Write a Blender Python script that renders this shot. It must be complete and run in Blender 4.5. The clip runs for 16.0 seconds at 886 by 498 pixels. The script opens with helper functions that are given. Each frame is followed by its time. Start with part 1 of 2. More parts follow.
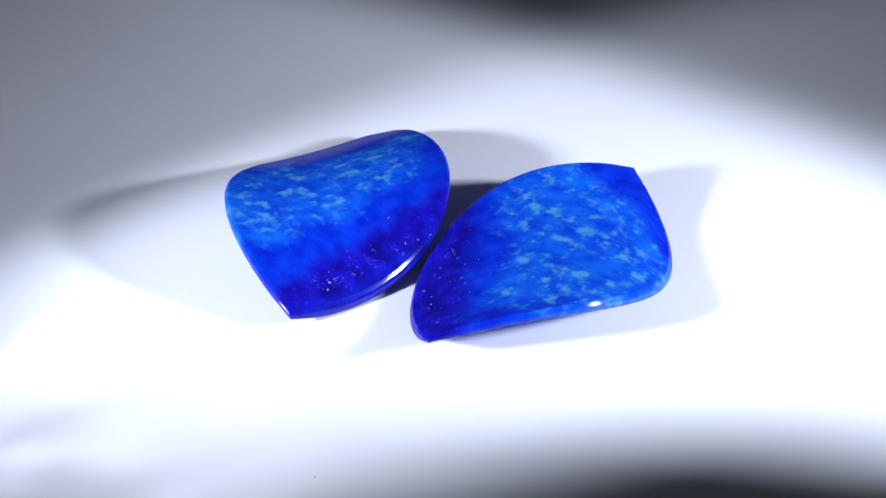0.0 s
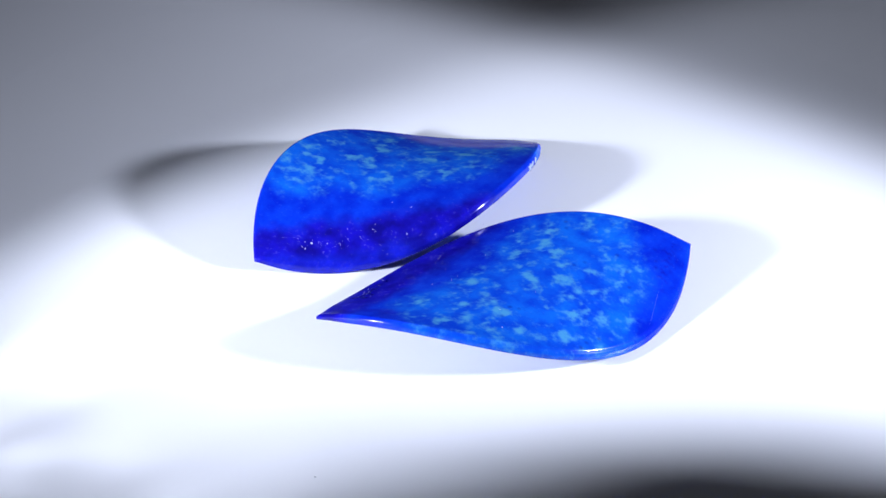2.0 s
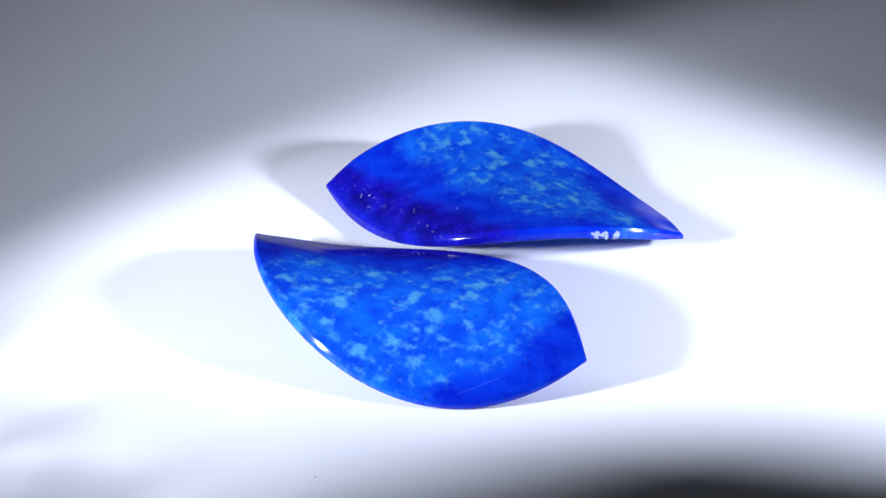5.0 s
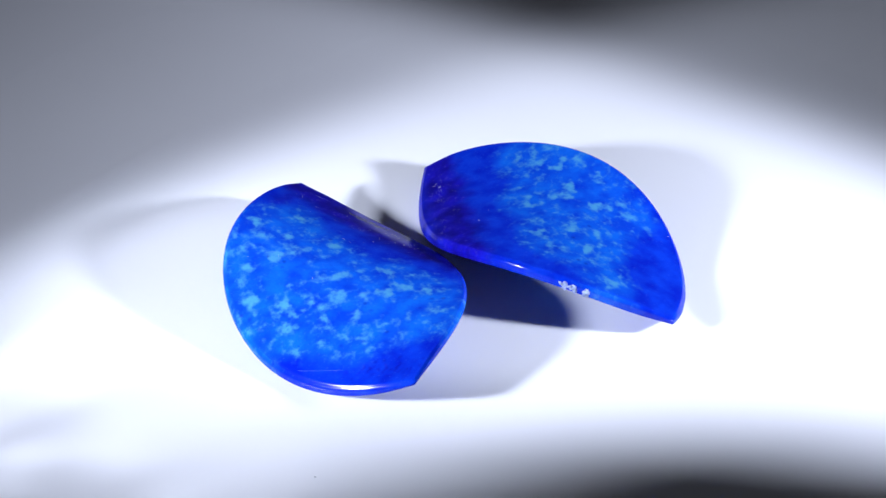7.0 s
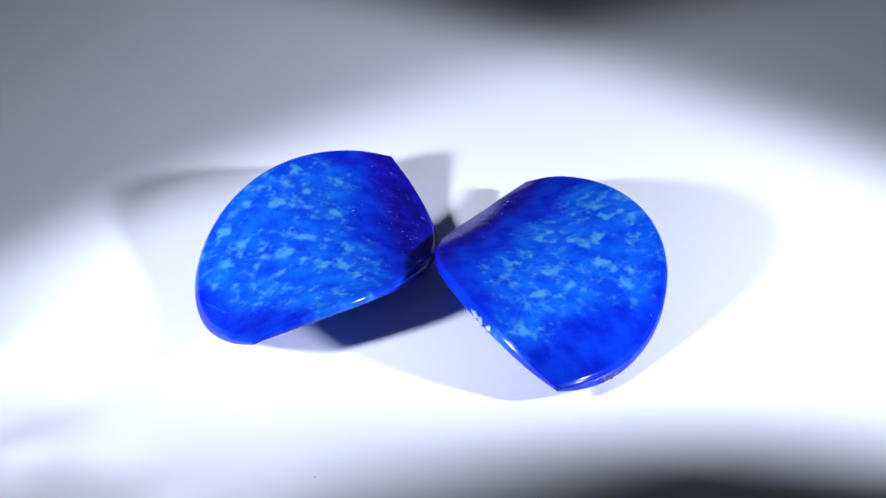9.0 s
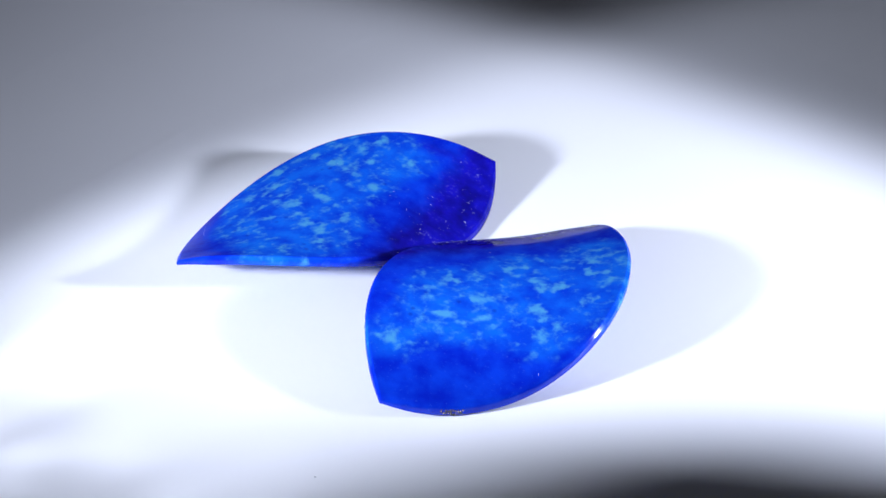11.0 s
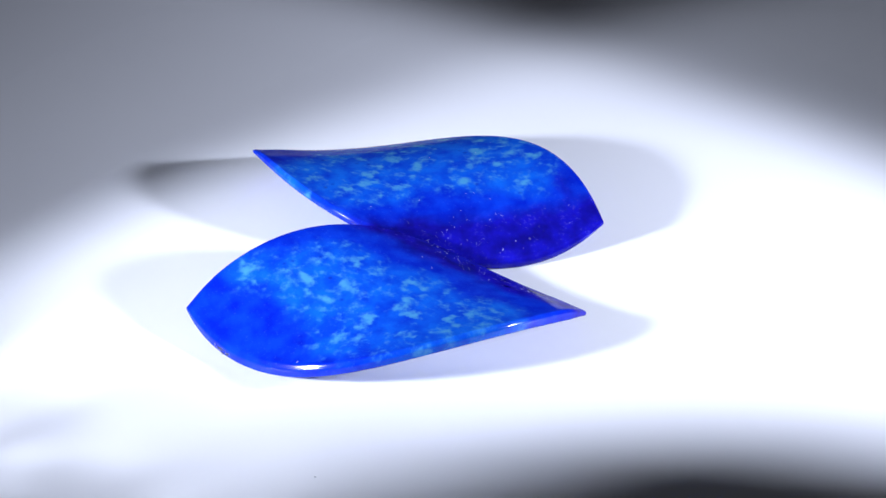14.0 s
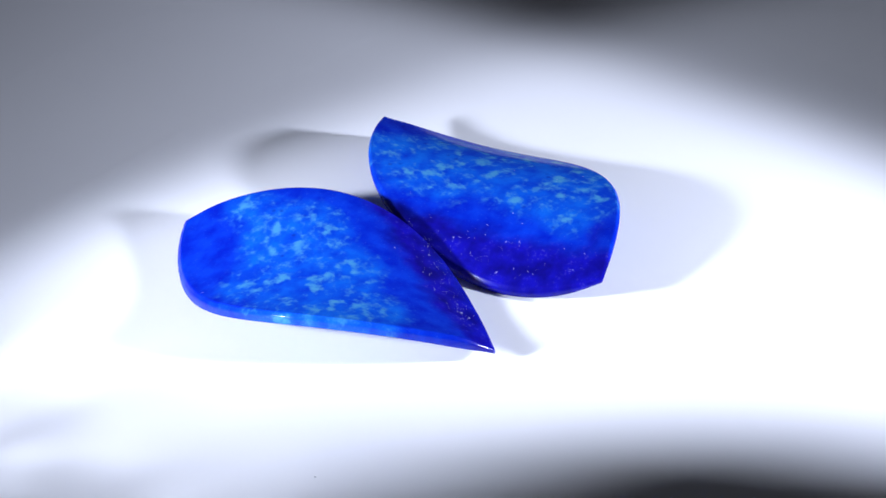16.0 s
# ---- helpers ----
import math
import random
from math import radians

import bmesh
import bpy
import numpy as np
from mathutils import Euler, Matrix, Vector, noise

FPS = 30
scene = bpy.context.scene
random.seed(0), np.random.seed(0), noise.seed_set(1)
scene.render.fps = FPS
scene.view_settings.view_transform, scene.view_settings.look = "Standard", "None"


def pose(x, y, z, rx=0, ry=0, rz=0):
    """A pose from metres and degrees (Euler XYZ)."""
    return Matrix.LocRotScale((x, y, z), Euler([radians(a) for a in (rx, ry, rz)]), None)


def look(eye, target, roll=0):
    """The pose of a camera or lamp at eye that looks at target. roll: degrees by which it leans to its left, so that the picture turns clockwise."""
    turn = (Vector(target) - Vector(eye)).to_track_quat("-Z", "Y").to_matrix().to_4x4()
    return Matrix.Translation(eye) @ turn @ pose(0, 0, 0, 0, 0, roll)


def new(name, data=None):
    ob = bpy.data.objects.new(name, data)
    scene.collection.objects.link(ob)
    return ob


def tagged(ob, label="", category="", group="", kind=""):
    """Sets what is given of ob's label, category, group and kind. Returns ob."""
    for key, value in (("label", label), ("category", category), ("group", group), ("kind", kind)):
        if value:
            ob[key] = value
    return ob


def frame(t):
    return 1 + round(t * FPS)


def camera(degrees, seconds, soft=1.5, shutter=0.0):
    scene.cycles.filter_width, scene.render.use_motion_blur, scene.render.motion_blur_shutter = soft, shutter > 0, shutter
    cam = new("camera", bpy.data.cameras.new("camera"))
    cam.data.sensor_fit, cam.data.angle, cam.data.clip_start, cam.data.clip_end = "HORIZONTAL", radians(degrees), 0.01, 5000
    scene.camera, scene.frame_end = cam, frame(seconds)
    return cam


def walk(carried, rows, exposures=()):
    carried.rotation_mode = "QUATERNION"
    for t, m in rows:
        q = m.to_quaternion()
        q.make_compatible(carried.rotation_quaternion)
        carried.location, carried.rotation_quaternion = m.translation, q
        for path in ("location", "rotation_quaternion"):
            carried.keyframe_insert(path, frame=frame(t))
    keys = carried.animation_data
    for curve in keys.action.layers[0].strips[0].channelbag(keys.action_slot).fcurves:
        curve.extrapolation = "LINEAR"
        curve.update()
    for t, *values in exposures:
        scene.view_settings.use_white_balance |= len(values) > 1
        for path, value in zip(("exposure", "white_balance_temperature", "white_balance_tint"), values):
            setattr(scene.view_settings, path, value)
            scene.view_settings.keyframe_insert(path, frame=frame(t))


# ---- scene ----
cam = camera(25.1, 16.0)
# a macro camera on a stand, about 20 cm from the stones, tilted 31 degrees down
EYE, TARGET, ROLL = (0.00099, -0.16918, 0.10561), (0.00099, -0.00327, 0.00421), 1.33
walk(cam, [(0.0, look(EYE, TARGET, ROLL)), (16.0, look(EYE, TARGET, ROLL))])

TURN = 18.22  # degrees a second, clockwise from above
MM = 0.001

# ---- light: a dim studio and two small focused lamps standing low at either side, and an added foot fill ----
world = bpy.data.worlds.new("dim_studio")
scene.world = world
world.use_nodes = True
world.node_tree.nodes["Background"].inputs["Color"].default_value = (0.76, 0.80, 1.0, 1)
world.node_tree.nodes["Background"].inputs["Strength"].default_value = 0.036


def beam(name, eye, target, half, blend, watts, radius, colour):
    data = bpy.data.lights.new(name, "SPOT")
    data.energy, data.color, data.shadow_soft_size = watts, colour, radius
    data.spot_size, data.spot_blend = radians(2 * half), blend
    ob = new(name, data)
    ob.matrix_world = look(eye, target)
    return ob


front = beam("lamp_front", (-0.1055, -0.0739, 0.0520), (-0.0065, -0.0058, 0), 22, 0.02, 2.2, 0.0072, (0.735, 0.80, 1.0))
# added helper at the front lamp's place, for sharp blotches of light near it
foot_fill = beam("foot_fill_helper", (-0.1055, -0.0739, 0.0520), (-0.0065, -0.0058, 0), 22, 0.02, 2.05, 0.0014, (0.735, 0.80, 1.0))
side = beam("lamp_side", (0.1617, -0.0373, 0.0637), (-0.0215, 0.0186, 0), 22, 0.02, 3.05, 0.0082, (0.725, 0.79, 1.0))


class Lens:
    """A cheap moulded lens before a lamp: nodes that dull the beam by the direction in which the light leaves."""

    def __init__(self, lamp):
        lamp.data.use_nodes = True
        self.tree = lamp.data.node_tree
        self.way = self.tree.nodes.new("ShaderNodeTexCoord").outputs["Normal"]
        split = self.tree.nodes.new("ShaderNodeSeparateXYZ")
        self.tree.links.new(self.way, split.inputs["Vector"])
        self.across, self.up = split.outputs["X"], split.outputs["Y"]

    def fade(self, value, lo, hi, a, b):
        m = self.tree.nodes.new("ShaderNodeMapRange")
        for key, v in zip(("From Min", "From Max", "To Min", "To Max"), (lo, hi, a, b)):
            m.inputs[key].default_value = v
        m.interpolation_type = "SMOOTHSTEP"
        self.tree.links.new(value, m.inputs["Value"])
        return m.outputs["Result"]

    def slope(self, value, lo, hi, a=0.0, b=1.0):
        """fade() with its limits as angles from the axis"""
        return self.fade(value, math.sin(radians(lo)), math.sin(radians(hi)), a, b)

    def calc(self, kind, a, b=0.0):
        m = self.tree.nodes.new("ShaderNodeMath")
        m.operation = kind
        for sock, v in zip(m.inputs, (a, b)):
            if isinstance(v, float):
                sock.default_value = v
            else:
                self.tree.links.new(v, sock)
        return m.outputs["Value"]

    def blotch(self, scale):
        n = self.tree.nodes.new("ShaderNodeTexNoise")
        n.inputs["Scale"].default_value, n.inputs["Detail"].default_value = scale, 1.5
        self.tree.links.new(self.way, n.inputs["Vector"])
        return n.outputs["Fac"]

    def off(self, across, up):
        """sine of the angle from a direction that lies across and up degrees off the axis"""
        dx = self.calc("SUBTRACT", self.across, math.sin(radians(across)))
        dy = self.calc("SUBTRACT", self.up, math.sin(radians(up)))
        return self.calc("SQRT", self.calc("ADD", self.calc("MULTIPLY", dx, dx), self.calc("MULTIPLY", dy, dy)))

    def product(self, *values):
        out = values[0]
        for v in values[1:]:
            out = self.calc("MULTIPLY", out, v)
        return out

    def pass_on(self, value):
        self.tree.links.new(value, self.tree.nodes["Emission"].inputs["Strength"])


def front_lens():
    """One rim is soft and wide, the other narrower and sharper; towards its foot the beam is dull."""
    lens = Lens(front)
    soft_rim = lens.slope(lens.off(5, -1.0), 19.8, 16.2)
    round_rim = lens.calc("MAXIMUM", lens.slope(lens.off(2.3, 1.0), 11.1, 10.6), lens.slope(lens.across, 3, -3))
    foot = lens.slope(lens.up, -1.6, -7.5, 0.0, 0.75)
    head = lens.slope(lens.up, 2, 9, 1.0, 0.70)
    flank = lens.slope(lens.across, 4, 12, 1.0, 0.82)
    lens.pass_on(lens.product(soft_rim, round_rim, head, flank, lens.calc("SUBTRACT", 1.0, foot)))


def foot_fill_lens():
    """An added sharp source at the front lamp: blotches at the beam's foot alone."""
    lens = Lens(foot_fill)
    rim = lens.slope(lens.off(2.3, 0.7), 12.4, 11.4)
    foot = lens.slope(lens.up, -1.5, -6.5, 0.0, 0.30)
    lens.pass_on(lens.product(rim, foot, lens.fade(lens.blotch(20), 0.36, 0.64, 0.5, 1.0), lens.slope(lens.across, -9, -4)))


def side_lens():
    """The rim towards the viewer is cut off straight and sharply, the other fades; the beam is dimmer at its far end."""
    lens = Lens(side)
    sharp_rim = lens.slope(lens.across, -11.35, -10.95)
    soft_rim = lens.slope(lens.off(0, 0), 15.5, 10.8)
    far = lens.calc("MULTIPLY", lens.slope(lens.up, -6.5, 0, 1.0, 0.92), lens.slope(lens.up, 1.3, 4.6, 1.0, 0.56))
    lens.pass_on(lens.product(sharp_rim, lens.calc("MAXIMUM", soft_rim, lens.slope(lens.across, 4, -2)), far))


front_lens()
foot_fill_lens()
side_lens()
scene.view_settings.exposure = 0.0


# ---- materials ----
def material(name):
    mat = bpy.data.materials.new(name)
    mat.use_nodes = True
    nodes, links = mat.node_tree.nodes, mat.node_tree.links
    return mat, nodes, links, nodes["Principled BSDF"]


def noise_node(nodes, links, coords, scale, detail=4.0, rough=0.55):
    n = nodes.new("ShaderNodeTexNoise")
    n.inputs["Scale"].default_value, n.inputs["Detail"].default_value = scale, detail
    n.inputs["Roughness"].default_value = rough
    links.new(coords, n.inputs["Vector"])
    return n


def ramp(nodes, links, value, lo, hi, c0=(0, 0, 0, 1), c1=(1, 1, 1, 1), ease=False):
    r = nodes.new("ShaderNodeValToRGB")
    r.color_ramp.interpolation = "EASE" if ease else "LINEAR"
    r.color_ramp.elements[0].position, r.color_ramp.elements[1].position = lo, hi
    r.color_ramp.elements[0].color, r.color_ramp.elements[1].color = c0, c1
    links.new(value, r.inputs["Fac"])
    return r.outputs["Color"]


def mix(nodes, links, fac, a, b):
    m = nodes.new("ShaderNodeMix")
    m.data_type = "RGBA"
    for sock, v in ((m.inputs["Factor"], fac), (m.inputs["A"], a), (m.inputs["B"], b)):
        if isinstance(v, (int, float, tuple)):
            sock.default_value = v
        else:
            links.new(v, sock)
    return m.outputs["Result"]


def times(nodes, links, a, b):
    m = nodes.new("ShaderNodeMath")
    m.operation = "MULTIPLY"
    for sock, v in zip(m.inputs, (a, b)):
        if isinstance(v, (int, float)):
            sock.default_value = v
        else:
            links.new(v, sock)
    return m.outputs["Value"]


def plus(nodes, links, a, b, gain, middle):
    """a + gain * (b - middle)"""
    m = nodes.new("ShaderNodeMath")
    m.operation = "MULTIPLY_ADD"
    links.new(b, m.inputs[0])
    m.inputs[1].default_value = gain
    links.new(a, m.inputs[2])
    n = nodes.new("ShaderNodeMath")
    n.operation = "SUBTRACT"
    links.new(m.outputs["Value"], n.inputs[0])
    n.inputs[1].default_value = gain * middle
    return n.outputs["Value"]


def attribute(nodes, name):
    a = nodes.new("ShaderNodeAttribute")
    a.attribute_name = name
    return a.outputs["Fac"]


def white_acrylic():
    mat, nodes, links, p = material("white_acrylic")
    co = nodes.new("ShaderNodeTexCoord").outputs["Object"]
    broad = noise_node(nodes, links, co, 14, 3)
    col = mix(nodes, links, ramp(nodes, links, broad.outputs["Fac"], 0.35, 0.7), (0.80, 0.80, 0.81, 1), (0.83, 0.83, 0.835, 1))
    fine = noise_node(nodes, links, co, 900, 3)
    links.new(col, p.inputs["Base Color"])
    links.new(ramp(nodes, links, fine.outputs["Fac"], 0.3, 0.7, (0.34, 0.34, 0.34, 1), (0.42, 0.42, 0.42, 1)), p.inputs["Roughness"])
    p.inputs["Specular IOR Level"].default_value = 0.25
    bump = nodes.new("ShaderNodeBump")
    bump.inputs["Strength"].default_value, bump.inputs["Distance"].default_value = 0.03, 0.0001
    links.new(broad.outputs["Fac"], bump.inputs["Height"])
    links.new(bump.outputs["Normal"], p.inputs["Normal"])
    return mat


def lapis():
    mat, nodes, links, p = material("polished_lapis")
    co = nodes.new("ShaderNodeTexCoord").outputs["Object"]
    mid = noise_node(nodes, links, co, 420, 3, 0.5)
    fine = noise_node(nodes, links, co, 1900, 4, 0.65)
    small = noise_node(nodes, links, co, 950, 1.6, 0.5)
    broad = noise_node(nodes, links, co, 130, 3, 0.5)
    deep = mix(nodes, links, ramp(nodes, links, mid.outputs["Fac"], 0.34, 0.66), (0.001, 0.012, 0.34, 1), (0.002, 0.032, 0.45, 1))
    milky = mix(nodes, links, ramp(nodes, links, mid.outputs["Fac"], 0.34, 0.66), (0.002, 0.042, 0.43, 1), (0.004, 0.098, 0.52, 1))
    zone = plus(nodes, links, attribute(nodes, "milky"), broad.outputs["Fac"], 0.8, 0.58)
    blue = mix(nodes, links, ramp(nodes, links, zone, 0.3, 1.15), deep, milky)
    blue = mix(nodes, links, times(nodes, links, ramp(nodes, links, fine.outputs["Fac"], 0.5, 0.7), 0.18), blue, (0.001, 0.012, 0.29, 1))
    # pale clouds lie like a net round deeper blue cells
    cells = nodes.new("ShaderNodeTexVoronoi")
    cells.inputs["Scale"].default_value, cells.feature = 820, "SMOOTH_F1"
    cells.inputs["Smoothness"].default_value = 1.0
    warp = nodes.new("ShaderNodeMix")
    warp.data_type = "VECTOR"
    warp.inputs["Factor"].default_value = 0.0009
    links.new(co, warp.inputs["A"])
    links.new(noise_node(nodes, links, co, 700, 2).outputs["Color"], warp.inputs["B"])
    links.new(warp.outputs["Result"], cells.inputs["Vector"])
    lobes = noise_node(nodes, links, co, 1500, 3, 0.6)
    ragged = plus(nodes, links, times(nodes, links, attribute(nodes, "pale"), 1.25), small.outputs["Fac"], 0.9, 0.5)
    ragged = plus(nodes, links, plus(nodes, links, ragged, lobes.outputs["Fac"], 1.5, 0.5), cells.outputs["Distance"], 0.7, 0.42)
    pale = times(nodes, links, ramp(nodes, links, ragged, -0.05, 1.75, ease=True), ramp(nodes, links, attribute(nodes, "milky"), 0.2, 0.8))
    col = mix(nodes, links, pale, blue, (0.046, 0.220, 0.43, 1))
    # dusty pale grains, finer than the clouds
    dust = times(nodes, links, ramp(nodes, links, noise_node(nodes, links, co, 4200, 2).outputs["Fac"], 0.64, 0.72), 0.10)
    col = mix(nodes, links, dust, col, (0.10, 0.22, 0.62, 1))
    inky = mix(nodes, links, ramp(nodes, links, mid.outputs["Fac"], 0.35, 0.62), (0.004, 0.002, 0.12, 1), (0.006, 0.003, 0.28, 1))
    col = mix(nodes, links, attribute(nodes, "indigo"), col, inky)
    # a dusty veil of pyrite too fine to tell apart, in the indigo
    veil = ramp(nodes, links, noise_node(nodes, links, co, 2600, 3, 0.7).outputs["Fac"], 0.56, 0.70)
    veil = times(nodes, links, veil, ramp(nodes, links, noise_node(nodes, links, co, 420, 2).outputs["Fac"], 0.46, 0.62))
    col = mix(nodes, links, times(nodes, links, times(nodes, links, veil, attribute(nodes, "indigo")), 0.32), col, (0.11, 0.10, 0.34, 1))
    # scattered ink-dark grains
    vor = nodes.new("ShaderNodeTexVoronoi")
    vor.inputs["Scale"].default_value = 620
    links.new(co, vor.inputs["Vector"])
    grains = ramp(nodes, links, vor.outputs["Distance"], 0.06, 0.2, (1, 1, 1, 1), (0, 0, 0, 1))
    patchy = ramp(nodes, links, noise_node(nodes, links, co, 160, 2).outputs["Fac"], 0.48, 0.62)
    col = mix(nodes, links, times(nodes, links, times(nodes, links, grains, patchy), 0.45), col, (0.004, 0.008, 0.16, 1))
    links.new(col, p.inputs["Base Color"])
    p.inputs["Roughness"].default_value = 0.11
    # a waxed polish: little gloss at a flat angle
    facing = nodes.new("ShaderNodeLayerWeight")
    gloss = ramp(nodes, links, facing.outputs["Facing"], 0.5, 0.85, (0.24, 0.24, 0.24, 1), (0.002, 0.002, 0.002, 1))
    links.new(gloss, p.inputs["Specular IOR Level"])
    p.inputs["Subsurface Weight"].default_value = 0.06
    p.inputs["Subsurface Radius"].default_value = (0.1, 0.5, 1.0)
    p.inputs["Subsurface Scale"].default_value = 0.0009
    bump = nodes.new("ShaderNodeBump")
    bump.inputs["Strength"].default_value, bump.inputs["Distance"].default_value = 0.06, 0.00005
    links.new(mid.outputs["Fac"], bump.inputs["Height"])
    links.new(bump.outputs["Normal"], p.inputs["Normal"])
    return mat


def plain(name, colour, rough, metal=0.0, grain=600):
    mat, nodes, links, p = material(name)
    co = nodes.new("ShaderNodeTexCoord").outputs["Object"]
    n = noise_node(nodes, links, co, grain, 4)
    dark = tuple(0.6 * c for c in colour)
    links.new(mix(nodes, links, ramp(nodes, links, n.outputs["Fac"], 0.35, 0.65), (*dark, 1), (*colour, 1)), p.inputs["Base Color"])
    p.inputs["Roughness"].default_value, p.inputs["Metallic"].default_value = rough, metal
    return mat


ACRYLIC, LAPIS = white_acrylic(), lapis()
PYRITE = plain("pyrite", (0.58, 0.58, 0.70), 0.45, 0.4, 3000)
GOLD = plain("gold_pyrite", (0.80, 0.66, 0.34), 0.4, 0.5, 3000)
CALCITE = plain("white_calcite", (0.36, 0.44, 0.68), 0.6, 0.0, 2500)
CRACK = plain("healed_crack", (0.07, 0.14, 0.62), 0.4, 0.0, 2500)
MATRIX = plain("grey_matrix", (0.05, 0.05, 0.06), 0.75, 0.0, 3000)


def part(name, bm, mat, parent=None, label=""):
    me = bpy.data.meshes.new(name)
    bm.normal_update()
    bm.to_mesh(me)
    bm.free()
    me.materials.append(mat)
    for poly in me.polygons:
        poly.use_smooth = True
    ob = new(name, me)
    ob.parent = parent
    return tagged(ob, label)


# ---- the table: a thick white acrylic board with rounded edges ----
def table():
    bm = bmesh.new()
    bmesh.ops.create_cube(bm, size=1, matrix=Matrix.Translation((0, 0, -0.006)) @ Matrix.Diagonal((0.6, 0.6, 0.012, 1)))
    bmesh.ops.bevel(bm, geom=bm.edges[:], offset=0.002, segments=3, affect="EDGES")
    me = bpy.data.meshes.new("floor")
    bm.to_mesh(me)
    bm.free()
    me.materials.append(ACRYLIC)
    return tagged(new("floor", me), "smooth white acrylic display surface lit by two lamps", "surface", kind="structure")


table()

# ---- the stones: thin leaf-shaped plates, arched like a saddle, each cut to two points ----
POWERS = [(i, n - i) for n in range(5) for i in range(n + 1)]


class Leaf:
    """A saddle-shaped plate in millimetres: two curved sides between two tips, a smooth top, one thickness."""

    def __init__(self, sides, arch, thick):
        self.sides, self.arch, self.thick, self.lift = sides, arch, thick, 0.0
        n = 200
        self.rim = [self.side(0, k / n) for k in range(n)] + [self.side(1, k / n) for k in range(n)]
        self.mid = sum(self.rim, Vector((0, 0))) / len(self.rim)
        self.lift = -min(self.top(*p) - thick * (1 - self.taper(*p)) for p in self.rim)

    def side(self, which, s):
        pts = [self.sides[(6 * which + i) % 12] for i in range(7)]
        w = [math.comb(6, i) * s**i * (1 - s) ** (6 - i) for i in range(7)]
        return Vector((sum(a * p[0] for a, p in zip(w, pts)), sum(a * p[1] for a, p in zip(w, pts))))

    def taper(self, x, y):
        """How much thinner the plate is worn at its two tips."""
        return 0.45 * sum(math.exp(-((x - a) ** 2 + (y - b) ** 2) / 5.5) for a, b in (self.sides[0], self.sides[6]))

    def top(self, x, y):
        u, v = x / 16.667, y / 16.667
        return self.lift - 0.55 * self.thick * self.taper(x, y) + sum(c * u**i * v**j for c, (i, j) in zip(self.arch, POWERS))

    def spot(self, x, y, up=0.0):
        return Vector((x, y, self.top(x, y) + up)) * MM

    def normal(self, x, y):
        e = 0.05
        return Vector(((self.top(x - e, y) - self.top(x + e, y)) / (2 * e), (self.top(x, y - e) - self.top(x, y + e)) / (2 * e), 1)).normalized()

    @staticmethod
    def edge_profile():
        """Depth and inset from the top over the edge: a round arris, a faintly hollow polished facet, a second arris, the side."""
        out, depth, reach = [(0.0, 0.0)], 0.0, 0.0
        for first, last, length, steps in ((3, 56, 0.30, 7), (56, 42, 0.12, 3), (42, 88, 0.38, 7)):
            for k in range(steps):
                a = radians(first + (last - first) * (k + 0.5) / steps)
                depth, reach = depth + math.sin(a) * length / steps, reach + math.cos(a) * length / steps
                out.append((depth, reach))
        return [(d, reach - x) for d, x in out]

    def body(self, name, pale, indigo):
        """pale(x, y), indigo(x, y): how far the mineral is bleached or darkened there, 0 to 1."""
        t, count = self.thick, len(self.rim)
        # rings from the middle of the top, over the rim, to the middle of the underside: scale, depth below the top, inset
        profile = self.edge_profile()
        rings = [(k / 84, 0.0, profile[0][1]) for k in range(1, 84)]
        rings += [(1, depth, inset) for depth, inset in profile]
        rings += [(1, t - 0.22, 0.02), (1, t - 0.10, 0.07), (1, t - 0.03, 0.14), (1, t, 0.25)]
        rings += [(k / 16, t, 0.25) for k in range(15, 0, -1)]
        bm = bmesh.new()
        lp, lm, li = [bm.verts.layers.float.new(k) for k in ("pale", "milky", "indigo")]

        def vert(q, depth):
            v = bm.verts.new((q.x * MM, q.y * MM, (self.top(q.x, q.y) - depth * (1 - self.taper(q.x, q.y))) * MM))
            v[lp], v[lm] = pale(q.x, q.y)
            v[li] = indigo(q.x, q.y)
            if 0.1 < depth < t - 0.01:  # the thin edge is a lighter blue than the top beside it, save in the indigo
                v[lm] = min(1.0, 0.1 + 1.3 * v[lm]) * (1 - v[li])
            return v

        loops = []
        for scale, depth, inset in rings:
            loop = []
            for p in self.rim:
                r = p - self.mid
                loop.append(vert(self.mid + r * (scale * (1 - inset / r.length)), depth))
            loops.append(loop)
        first, last = vert(self.mid, 0.0), vert(self.mid, t)
        for k in range(count):
            j = (k + 1) % count
            bm.faces.new((first, loops[0][j], loops[0][k]))
            bm.faces.new((last, loops[-1][k], loops[-1][j]))
            for a, b in zip(loops, loops[1:]):
                bm.faces.new((a[k], a[j], b[j], b[k]))
        bmesh.ops.recalc_face_normals(bm, faces=bm.faces[:])
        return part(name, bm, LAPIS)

    def flecks(self, spots, name, mat, parent, label):
        """Small flat angular crystals set into the polished top: x, y, radius."""
        bm = bmesh.new()
        for x, y, r in spots:
            n = self.normal(x, y)
            tilt = n.to_track_quat("Z", "Y").to_matrix().to_4x4()
            m = Matrix.Translation(self.spot(x, y)) @ tilt @ pose(0, 0, 0, random.uniform(-14, 14), random.uniform(-14, 14), random.uniform(0, 360))
            made = bmesh.ops.create_icosphere(bm, subdivisions=1, radius=1, matrix=m @ Matrix.Diagonal((1.25 * r * MM, r * MM * random.uniform(0.15, 0.6), 0.012 * MM, 1)))
            for v in made["verts"]:
                v.co += Vector((random.uniform(-1, 1), random.uniform(-1, 1), 0)) * r * 0.2 * MM
        return tagged(part(name, bm, mat, parent, label), kind="stuff")

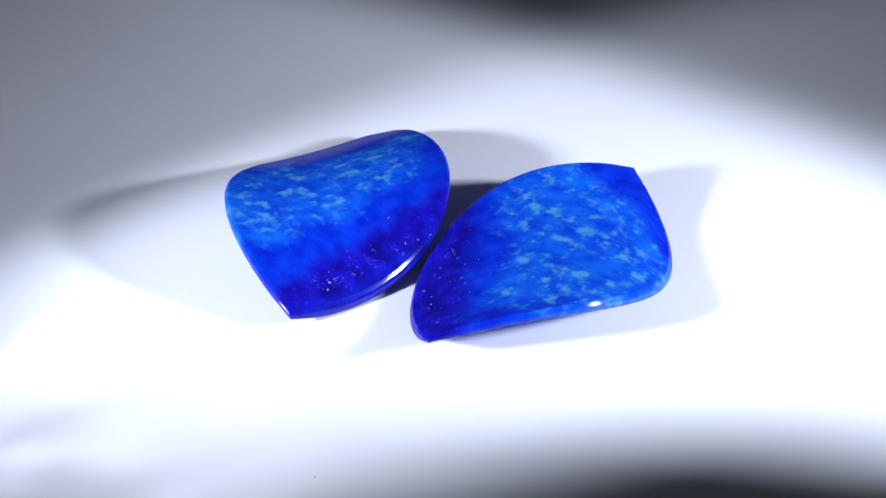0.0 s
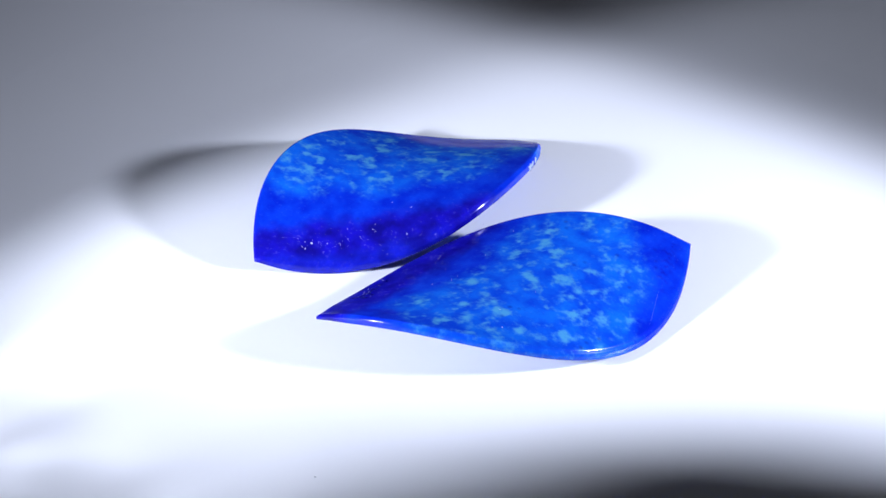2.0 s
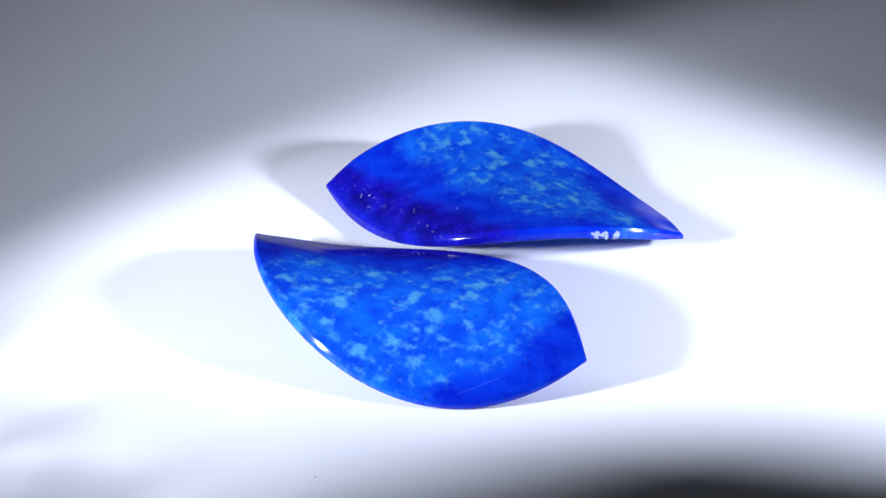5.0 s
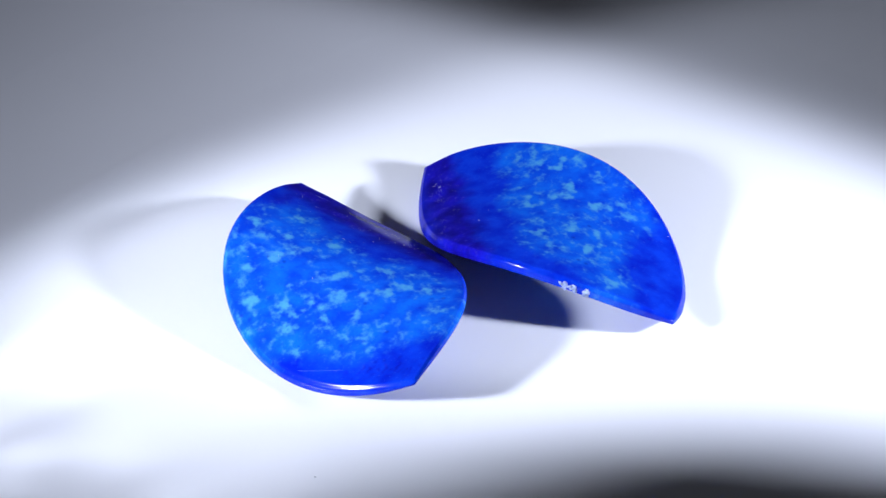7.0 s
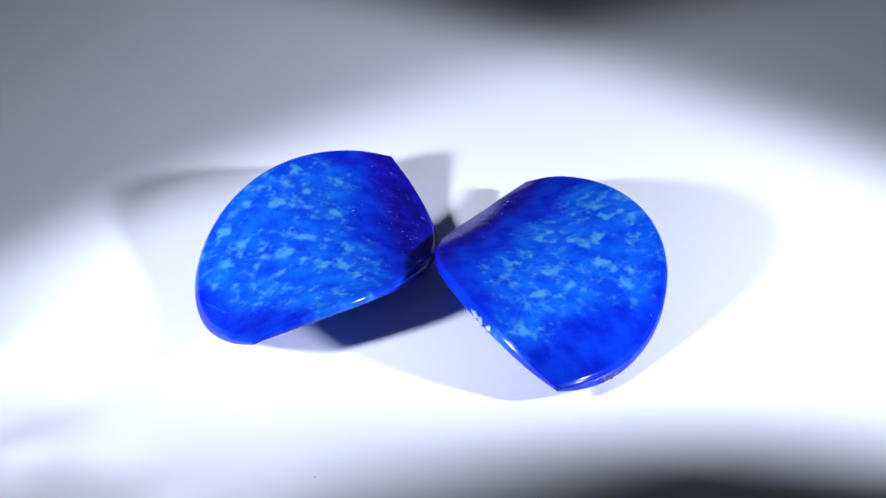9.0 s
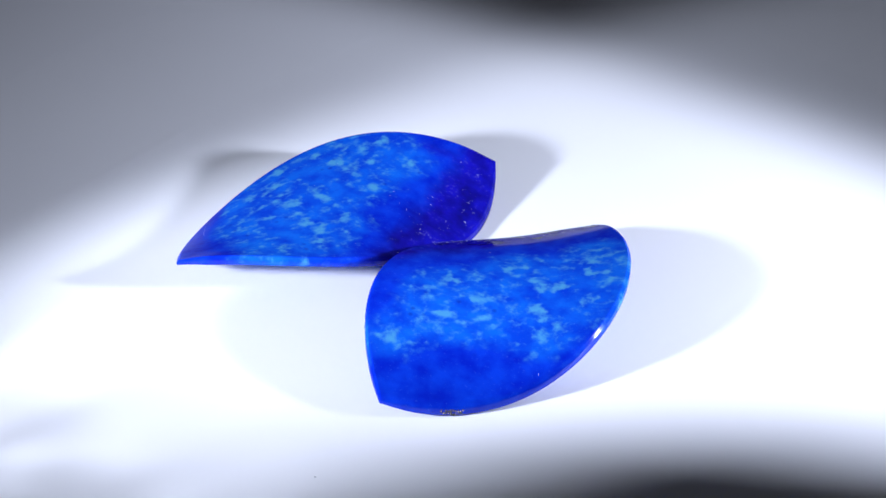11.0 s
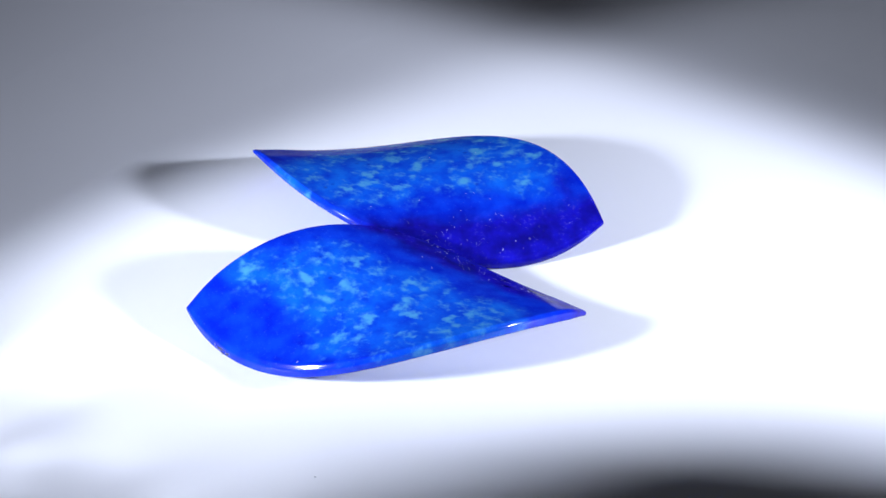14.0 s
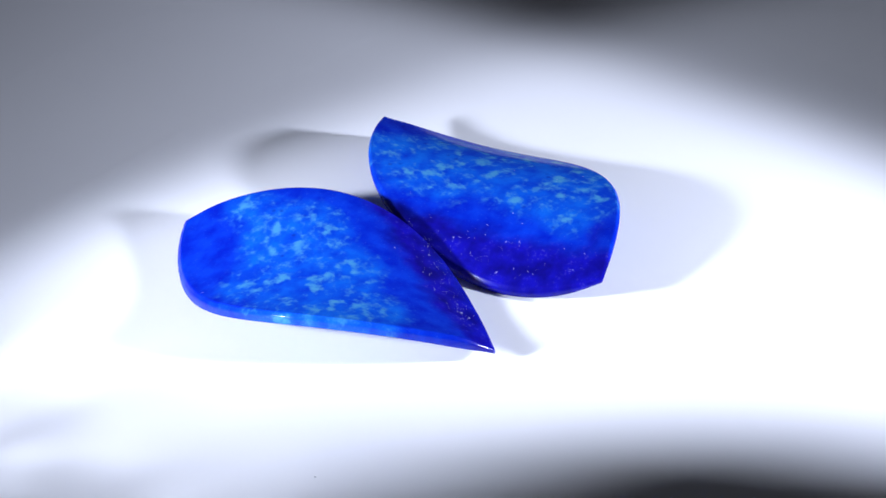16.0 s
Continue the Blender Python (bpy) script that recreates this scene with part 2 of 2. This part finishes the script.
    def rim_flecks(self, centres, count, spread, size, over, name, mat, parent, label):
        """Angular grains that break the surface along the rim: some on its side, some just over its edge."""
        bm = bmesh.new()
        for c in centres:
            near = min(range(len(self.rim)), key=lambda k: (self.rim[k] - Vector(c)).length)
            for _ in range(count):
                k = (near + round(random.gauss(0, spread))) % len(self.rim)
                p = self.rim[k]
                along = self.rim[(k + 1) % len(self.rim)] - self.rim[k - 1]
                out = Vector((along.y, -along.x)).normalized()
                out = out if out.dot(p - self.mid) > 0 else -out
                r = size * random.uniform(0.4, 1.2)
                if random.random() > over:
                    place, n = Vector((*(p - out * 0.005), self.top(*p) - random.uniform(0.4, 0.85) * self.thick)), Vector((*out, 0.12))
                else:
                    q = p - out * random.uniform(0.42, 0.6)
                    place, n = Vector((*q, self.top(*q))), self.normal(*q)
                m = Matrix.Translation(place * MM) @ n.to_track_quat("Z", "Y").to_matrix().to_4x4() @ pose(0, 0, 0, 0, 0, random.uniform(0, 360))
                made = bmesh.ops.create_icosphere(bm, subdivisions=1, radius=1, matrix=m @ Matrix.Diagonal((r * MM, 0.6 * r * MM, 0.018 * MM, 1)))
                for v in made["verts"]:
                    v.co += Vector((random.uniform(-1, 1), random.uniform(-1, 1), random.uniform(-1, 1))) * 0.12 * r * MM
        return tagged(part(name, bm, mat, parent, label), kind="stuff")

    def vein(self, path, width, name, mat, parent, label, up=0.012):
        """A thin band that follows the top from point to point."""
        bm = bmesh.new()
        pts = [Vector(p) for p in path]
        fine = [pts[i].lerp(pts[i + 1], k / 10) for i in range(len(pts) - 1) for k in range(10)] + [pts[-1]]
        rows = []
        for i, p in enumerate(fine):
            d = (fine[min(i + 1, len(fine) - 1)] - fine[max(i - 1, 0)]).normalized()
            s = Vector((-d.y, d.x)) * 0.5 * width * random.uniform(0.35, 1.2)
            j = Vector((-d.y, d.x)) * random.uniform(-0.4, 0.4) * width
            rows.append([bm.verts.new(self.spot(*(p + j + s * k), up if k == 0 else -0.02)) for k in (-1, 0, 1)])
        for a, b in zip(rows, rows[1:]):
            for k in (0, 1):
                bm.faces.new((a[k], a[k + 1], b[k + 1], b[k]))
        bmesh.ops.recalc_face_normals(bm, faces=bm.faces[:])
        return part(name, bm, mat, parent, label)


def smooth(lo, hi, v):
    s = min(1.0, max(0.0, (v - lo) / (hi - lo)))
    return s * s * (3 - 2 * s)


def bleached(patches, deep, seed, drift):
    """Cloudy pale spots round a few deeper cells, broken up by two scales of noise, drawn out along the grain."""

    def value(x, y):
        a, b = x * drift[0] + y * drift[1], -x * drift[1] + y * drift[0]
        wob = noise.noise_vector(Vector((x * 0.5, y * 0.5, seed))) + 0.5 * noise.noise_vector(Vector((x * 1.3, y * 1.3, seed + 5)))
        px, py = x + 0.6 * wob.x, y + 0.6 * wob.y
        v = sum(math.exp(-((px - cx) ** 2 + (py - cy) ** 2) / (0.4 * r * r)) for cx, cy, r in patches)
        v -= sum(1.3 * math.exp(-((px - cx) ** 2 + (py - cy) ** 2) / (0.7 * r * r)) for cx, cy, r in deep)
        near = min(1.0, sum(math.exp(-((x - cx) ** 2 + (y - cy) ** 2) / 9) for cx, cy, r in patches))
        cloud = noise.fractal(Vector((a * 0.6, b * 1.1, seed + 7)), 1.0, 2.0, 4)
        return min(0.85, 0.55 * max(-0.8, min(v, 1.05)) + 0.3 * near * smooth(-0.15, 0.7, cloud)), near

    return value


def lapis_leaf_speckled():
    leaf = Leaf([(-4.19, -16.99), (-11.09, -10.32), (-14.42, -0.08), (-14.31, 7.32), (-9.12, 13.21), (-2.86, 18.64),
                 (4.38, 20.1), (9.5, 14.48), (11.37, 7.58), (12.17, 1.14), (11.18, -5.01), (6.08, -11.07)],
                [-4.83, 0.87, 0.2, -4.0, 5.72, 0.86, 0.04, -1.68, 0.84, -1.74, 0.45, 0.34, -1.03, -1.47, -0.2], 1.28)
    patches = [(5.9, 13.7, 1.3), (2.9, 9.2, 1.0), (2.0, 8.5, 0.8), (5.1, 6.1, 0.9), (3.2, 4.0, 1.2), (0.7, 5.6, 1.2), (-1.0, 7.5, 1.0),
               (-5.0, 4.2, 1.3), (-4.4, 1.6, 1.2), (-5.9, 0.8, 1.1), (-8.5, 2.1, 1.0), (-9.7, 1.5, 0.8), (-5.7, 5.9, 0.9), (-6.6, 7.6, 0.9),
               (-0.8, -0.8, 1.4), (-1.9, -1.5, 0.9), (-8.1, -2.4, 1.2), (-7.7, -4.7, 1.2), (-7.5, -6.6, 1.0), (-10.2, -1.4, 1.1), (-10.4, -5.0, 0.9)]

    def indigo(x, y):  # a dark band along the side that ends in the sharper tip
        d = (x * 0.72 - y * 0.69) - 5.0 + 1.3 * noise.fractal(Vector((x * 0.3, y * 0.3, 4)), 1.0, 2.0, 3)
        return 0.95 * smooth(-0.4, 1.9, d) * (1 - 0.2 * smooth(3.4, 5.0, d))

    ob = leaf.body("lapis_cabochon", bleached(patches, [(-1.2, -0.7, 0.7), (-6.6, 2.6, 1.0), (1.6, 6.9, 0.9), (-8.0, -0.4, 0.9), (-3.0, 3.0, 1.0)], 2.0, (0.8, 0.6)), indigo)
    tagged(ob, "polished blue lapis leaf with a dark gold-flecked band, lying on white", "gemstone", "pair of lapis leaves")
    rnd = random.Random(5)
    spots = []
    while len(spots) < 320:
        s = rnd.random()
        x, y = -3.4 + 12.4 * s, -14.6 + 10.6 * s
        off = rnd.gauss(0, 1.0)
        x, y = x + 0.65 * off, y - 0.72 * off
        if (Vector((x, y)) - leaf.mid).length < 17 and indigo(x, y) > 0.5 and noise.noise(Vector((x * 0.9, y * 0.9, 21))) > rnd.uniform(-0.35, 0.3):
            spots.append((x, y, 0.014 + 0.085 * rnd.random() ** 14))
    spots += [(-0.8, -12.2, 0.15), (4.6, -3.0, 0.08), (2.5, -3.4, 0.06), (6.4, -5.9, 0.10), (7.6, -5.3, 0.10), (3.5, -7.4, 0.08), (-7.7, 11.7, 0.12)]
    leaf.flecks(spots, "pyrite_flecks", PYRITE, ob, "tiny pale gold pyrite flecks")
    leaf.rim_flecks([(-1.6, 18.3), (-2.4, 17.9)], 22, 1.5, 0.17, 0.0, "matrix_inclusion", MATRIX, ob, "grey pyrite-bearing inclusion at the rim")
    leaf.rim_flecks([(-1.6, 18.3), (-2.4, 17.9)], 8, 1.6, 0.10, 0.0, "pyrite_grains", GOLD, ob, "tiny gold pyrite grains in the grey inclusion")
    leaf.rim_flecks([(10.0, 11.0), (9.8, 12.0), (9.4, 13.0)], 11, 1.2, 0.33, 0.0, "calcite_inclusion", CALCITE, ob, "white calcite grains on the rim")
    return ob


def lapis_leaf_clouded():
    leaf = Leaf([(-13.54, -16.9), (-17.36, -8.05), (-16.04, 0.35), (-11.54, 7.99), (-6.35, 13.25), (0.07, 14.0),
                 (7.56, 15.44), (13.0, 5.82), (12.04, -2.87), (8.47, -9.83), (3.03, -14.62), (-4.44, -16.54)],
                [-4.98, -0.4, -1.13, 0.78, -0.84, -5.88, 0.56, -0.14, 1.35, -0.9, 0.78, 0.65, 1.55, 0.12, -0.01], 1.06)
    patches = [(-4.6, 2.6, 1.2), (-4.2, -4.3, 1.1), (-4.0, 7.7, 0.9), (-3.2, 5.6, 1.0), (-1.3, 10.2, 0.9), (0.0, 3.3, 1.3), (-0.5, -0.7, 1.1),
               (-1.3, 5.0, 1.1), (1.9, 1.5, 1.2), (-1.6, -6.3, 1.0), (-2.5, -8.9, 1.1), (-1.1, -10.5, 1.0), (1.4, -7.1, 1.0), (1.3, -10.7, 1.1),
               (3.4, 4.6, 1.1), (3.8, 0.9, 1.0), (5.4, -2.1, 1.1), (7.3, 0.2, 1.0), (3.6, -8.3, 1.0), (6.7, -4.9, 0.9), (5.3, 7.1, 0.8),
               (0.8, 11.0, 0.8), (0.7, -1.7, 0.9), (4.8, 2.3, 0.8), (-6.2, -10.9, 0.8), (5.9, -0.6, 0.8), (0.0, -7.5, 0.8), (-2.0, -13.0, 0.9)]

    def indigo(x, y):  # a dark zone at the sharper tip
        d = -9.4 - x + 0.04 * y + 1.2 * noise.fractal(Vector((x * 0.3, y * 0.3, 9)), 1.0, 2.0, 3)
        streak = math.exp(-((y + 14.2 + 0.5 * noise.noise(Vector((x * 0.6, 3, 2)))) ** 2) / 0.5) * smooth(-5.2, -7.2, x) * smooth(-15, -13, x)
        along = (14.3 - y) / 5.4  # ink-blue dashes beside the other tip
        dash = math.exp(-((x - 6.2 - 2.0 * along) ** 2) / 0.9) * smooth(-0.25, 0.1, along) * smooth(1.5, 0.9, along)
        dash *= smooth(0.12, 0.3, noise.noise(Vector((x * 1.5 + y * 0.4, y * 2.6 - x * 0.8, 17))))
        return max(0.93 * smooth(-1.2, 1.6, d), 0.55 * streak, 0.4 * dash)

    ob = leaf.body("lapis_cabochon", bleached(patches, [(-2.2, 6.6, 1.0), (-0.3, 7.8, 0.9), (3.3, 3.0, 1.1), (1.1, -4.9, 1.2), (1.0, 6.1, 0.9), (0.3, 0.5, 0.8), (-2.6, -2.0, 1.1), (3.5, -5.0, 1.1)], 11.0, (0.55, 0.83)), indigo)
    tagged(ob, "polished blue lapis leaf with pale cloudy mottling, lying on white", "gemstone", "pair of lapis leaves")
    rnd = random.Random(8)
    spots = []
    while len(spots) < 170:
        x, y = rnd.uniform(-14.6, -9.0), rnd.uniform(-16, 7)
        if indigo(x, y) > 0.4 and noise.noise(Vector((x * 0.8, y * 0.8, 31))) > rnd.uniform(-0.05, 0.3) and (Vector((x, y)) - leaf.mid).length < 18 and x > -14.5 + 0.02 * (y + 6) ** 2:
            spots.append((x, y, 0.016 + 0.085 * rnd.random() ** 7))
    spots += [(0.5, -7.2, 0.09), (2.4, -9.4, 0.06), (1.1, -2.3, 0.05), (-7.8, -6.5, 0.06), (-10.5, -5.8, 0.09)]
    spots += [(-7.6 + rnd.gauss(0, 1.2), rnd.uniform(-12, 6), 0.02 + 0.04 * rnd.random()) for _ in range(8)]
    leaf.flecks(spots, "pyrite_flecks", PYRITE, ob, "tiny pale gold pyrite flecks")
    leaf.vein([(10.2, 3.9), (9.9, 4.7), (9.3, 6.2), (8.6, 7.9)], 0.05, "healed_crack", CRACK, ob, "fine pale healed crack")
    return ob


SPECKLED, CLOUDED = lapis_leaf_speckled(), lapis_leaf_clouded()


# ---- specks of dust that lie on the board, clear of the stones ----
DUST = plain("grey_dust", (0.66, 0.66, 0.68), 0.9, 0.0, 4000)


def dust_speck(x, y, size):
    bm = bmesh.new()
    bmesh.ops.create_icosphere(bm, subdivisions=2, radius=1, matrix=Matrix.Diagonal((size * MM, 0.7 * size * MM, 0.35 * size * MM, 1)))
    for v in bm.verts:
        v.co *= 1 + 0.35 * noise.noise(v.co * 9000 + Vector((x, y, 0)))
    low = min(v.co.z for v in bm.verts)
    ob = part("dust_speck", bm, DUST)
    ob.matrix_basis = pose(x * MM, y * MM, -low, 0, 0, 40 * x)
    return tagged(ob, "tiny grey speck of dust on the white surface", "dust", "specks of dust")


for place in ((44.9, 6.1, 0.10), (-9.5, -34.3, 0.12), (-41.9, -7.7, 0.11)):
    dust_speck(*place)


# ---- the slow turn of the display under the stones ----
def motions():
    for stone, x, y in ((SPECKLED, -0.00914, 0.00522), (CLOUDED, 0.01335, -0.00086)):
        rows = [(k * 0.25, pose(0, 0, 0, 0, 0, -TURN * k * 0.25) @ pose(x, y, 0)) for k in range(65)]
        walk(stone, rows)


motions()
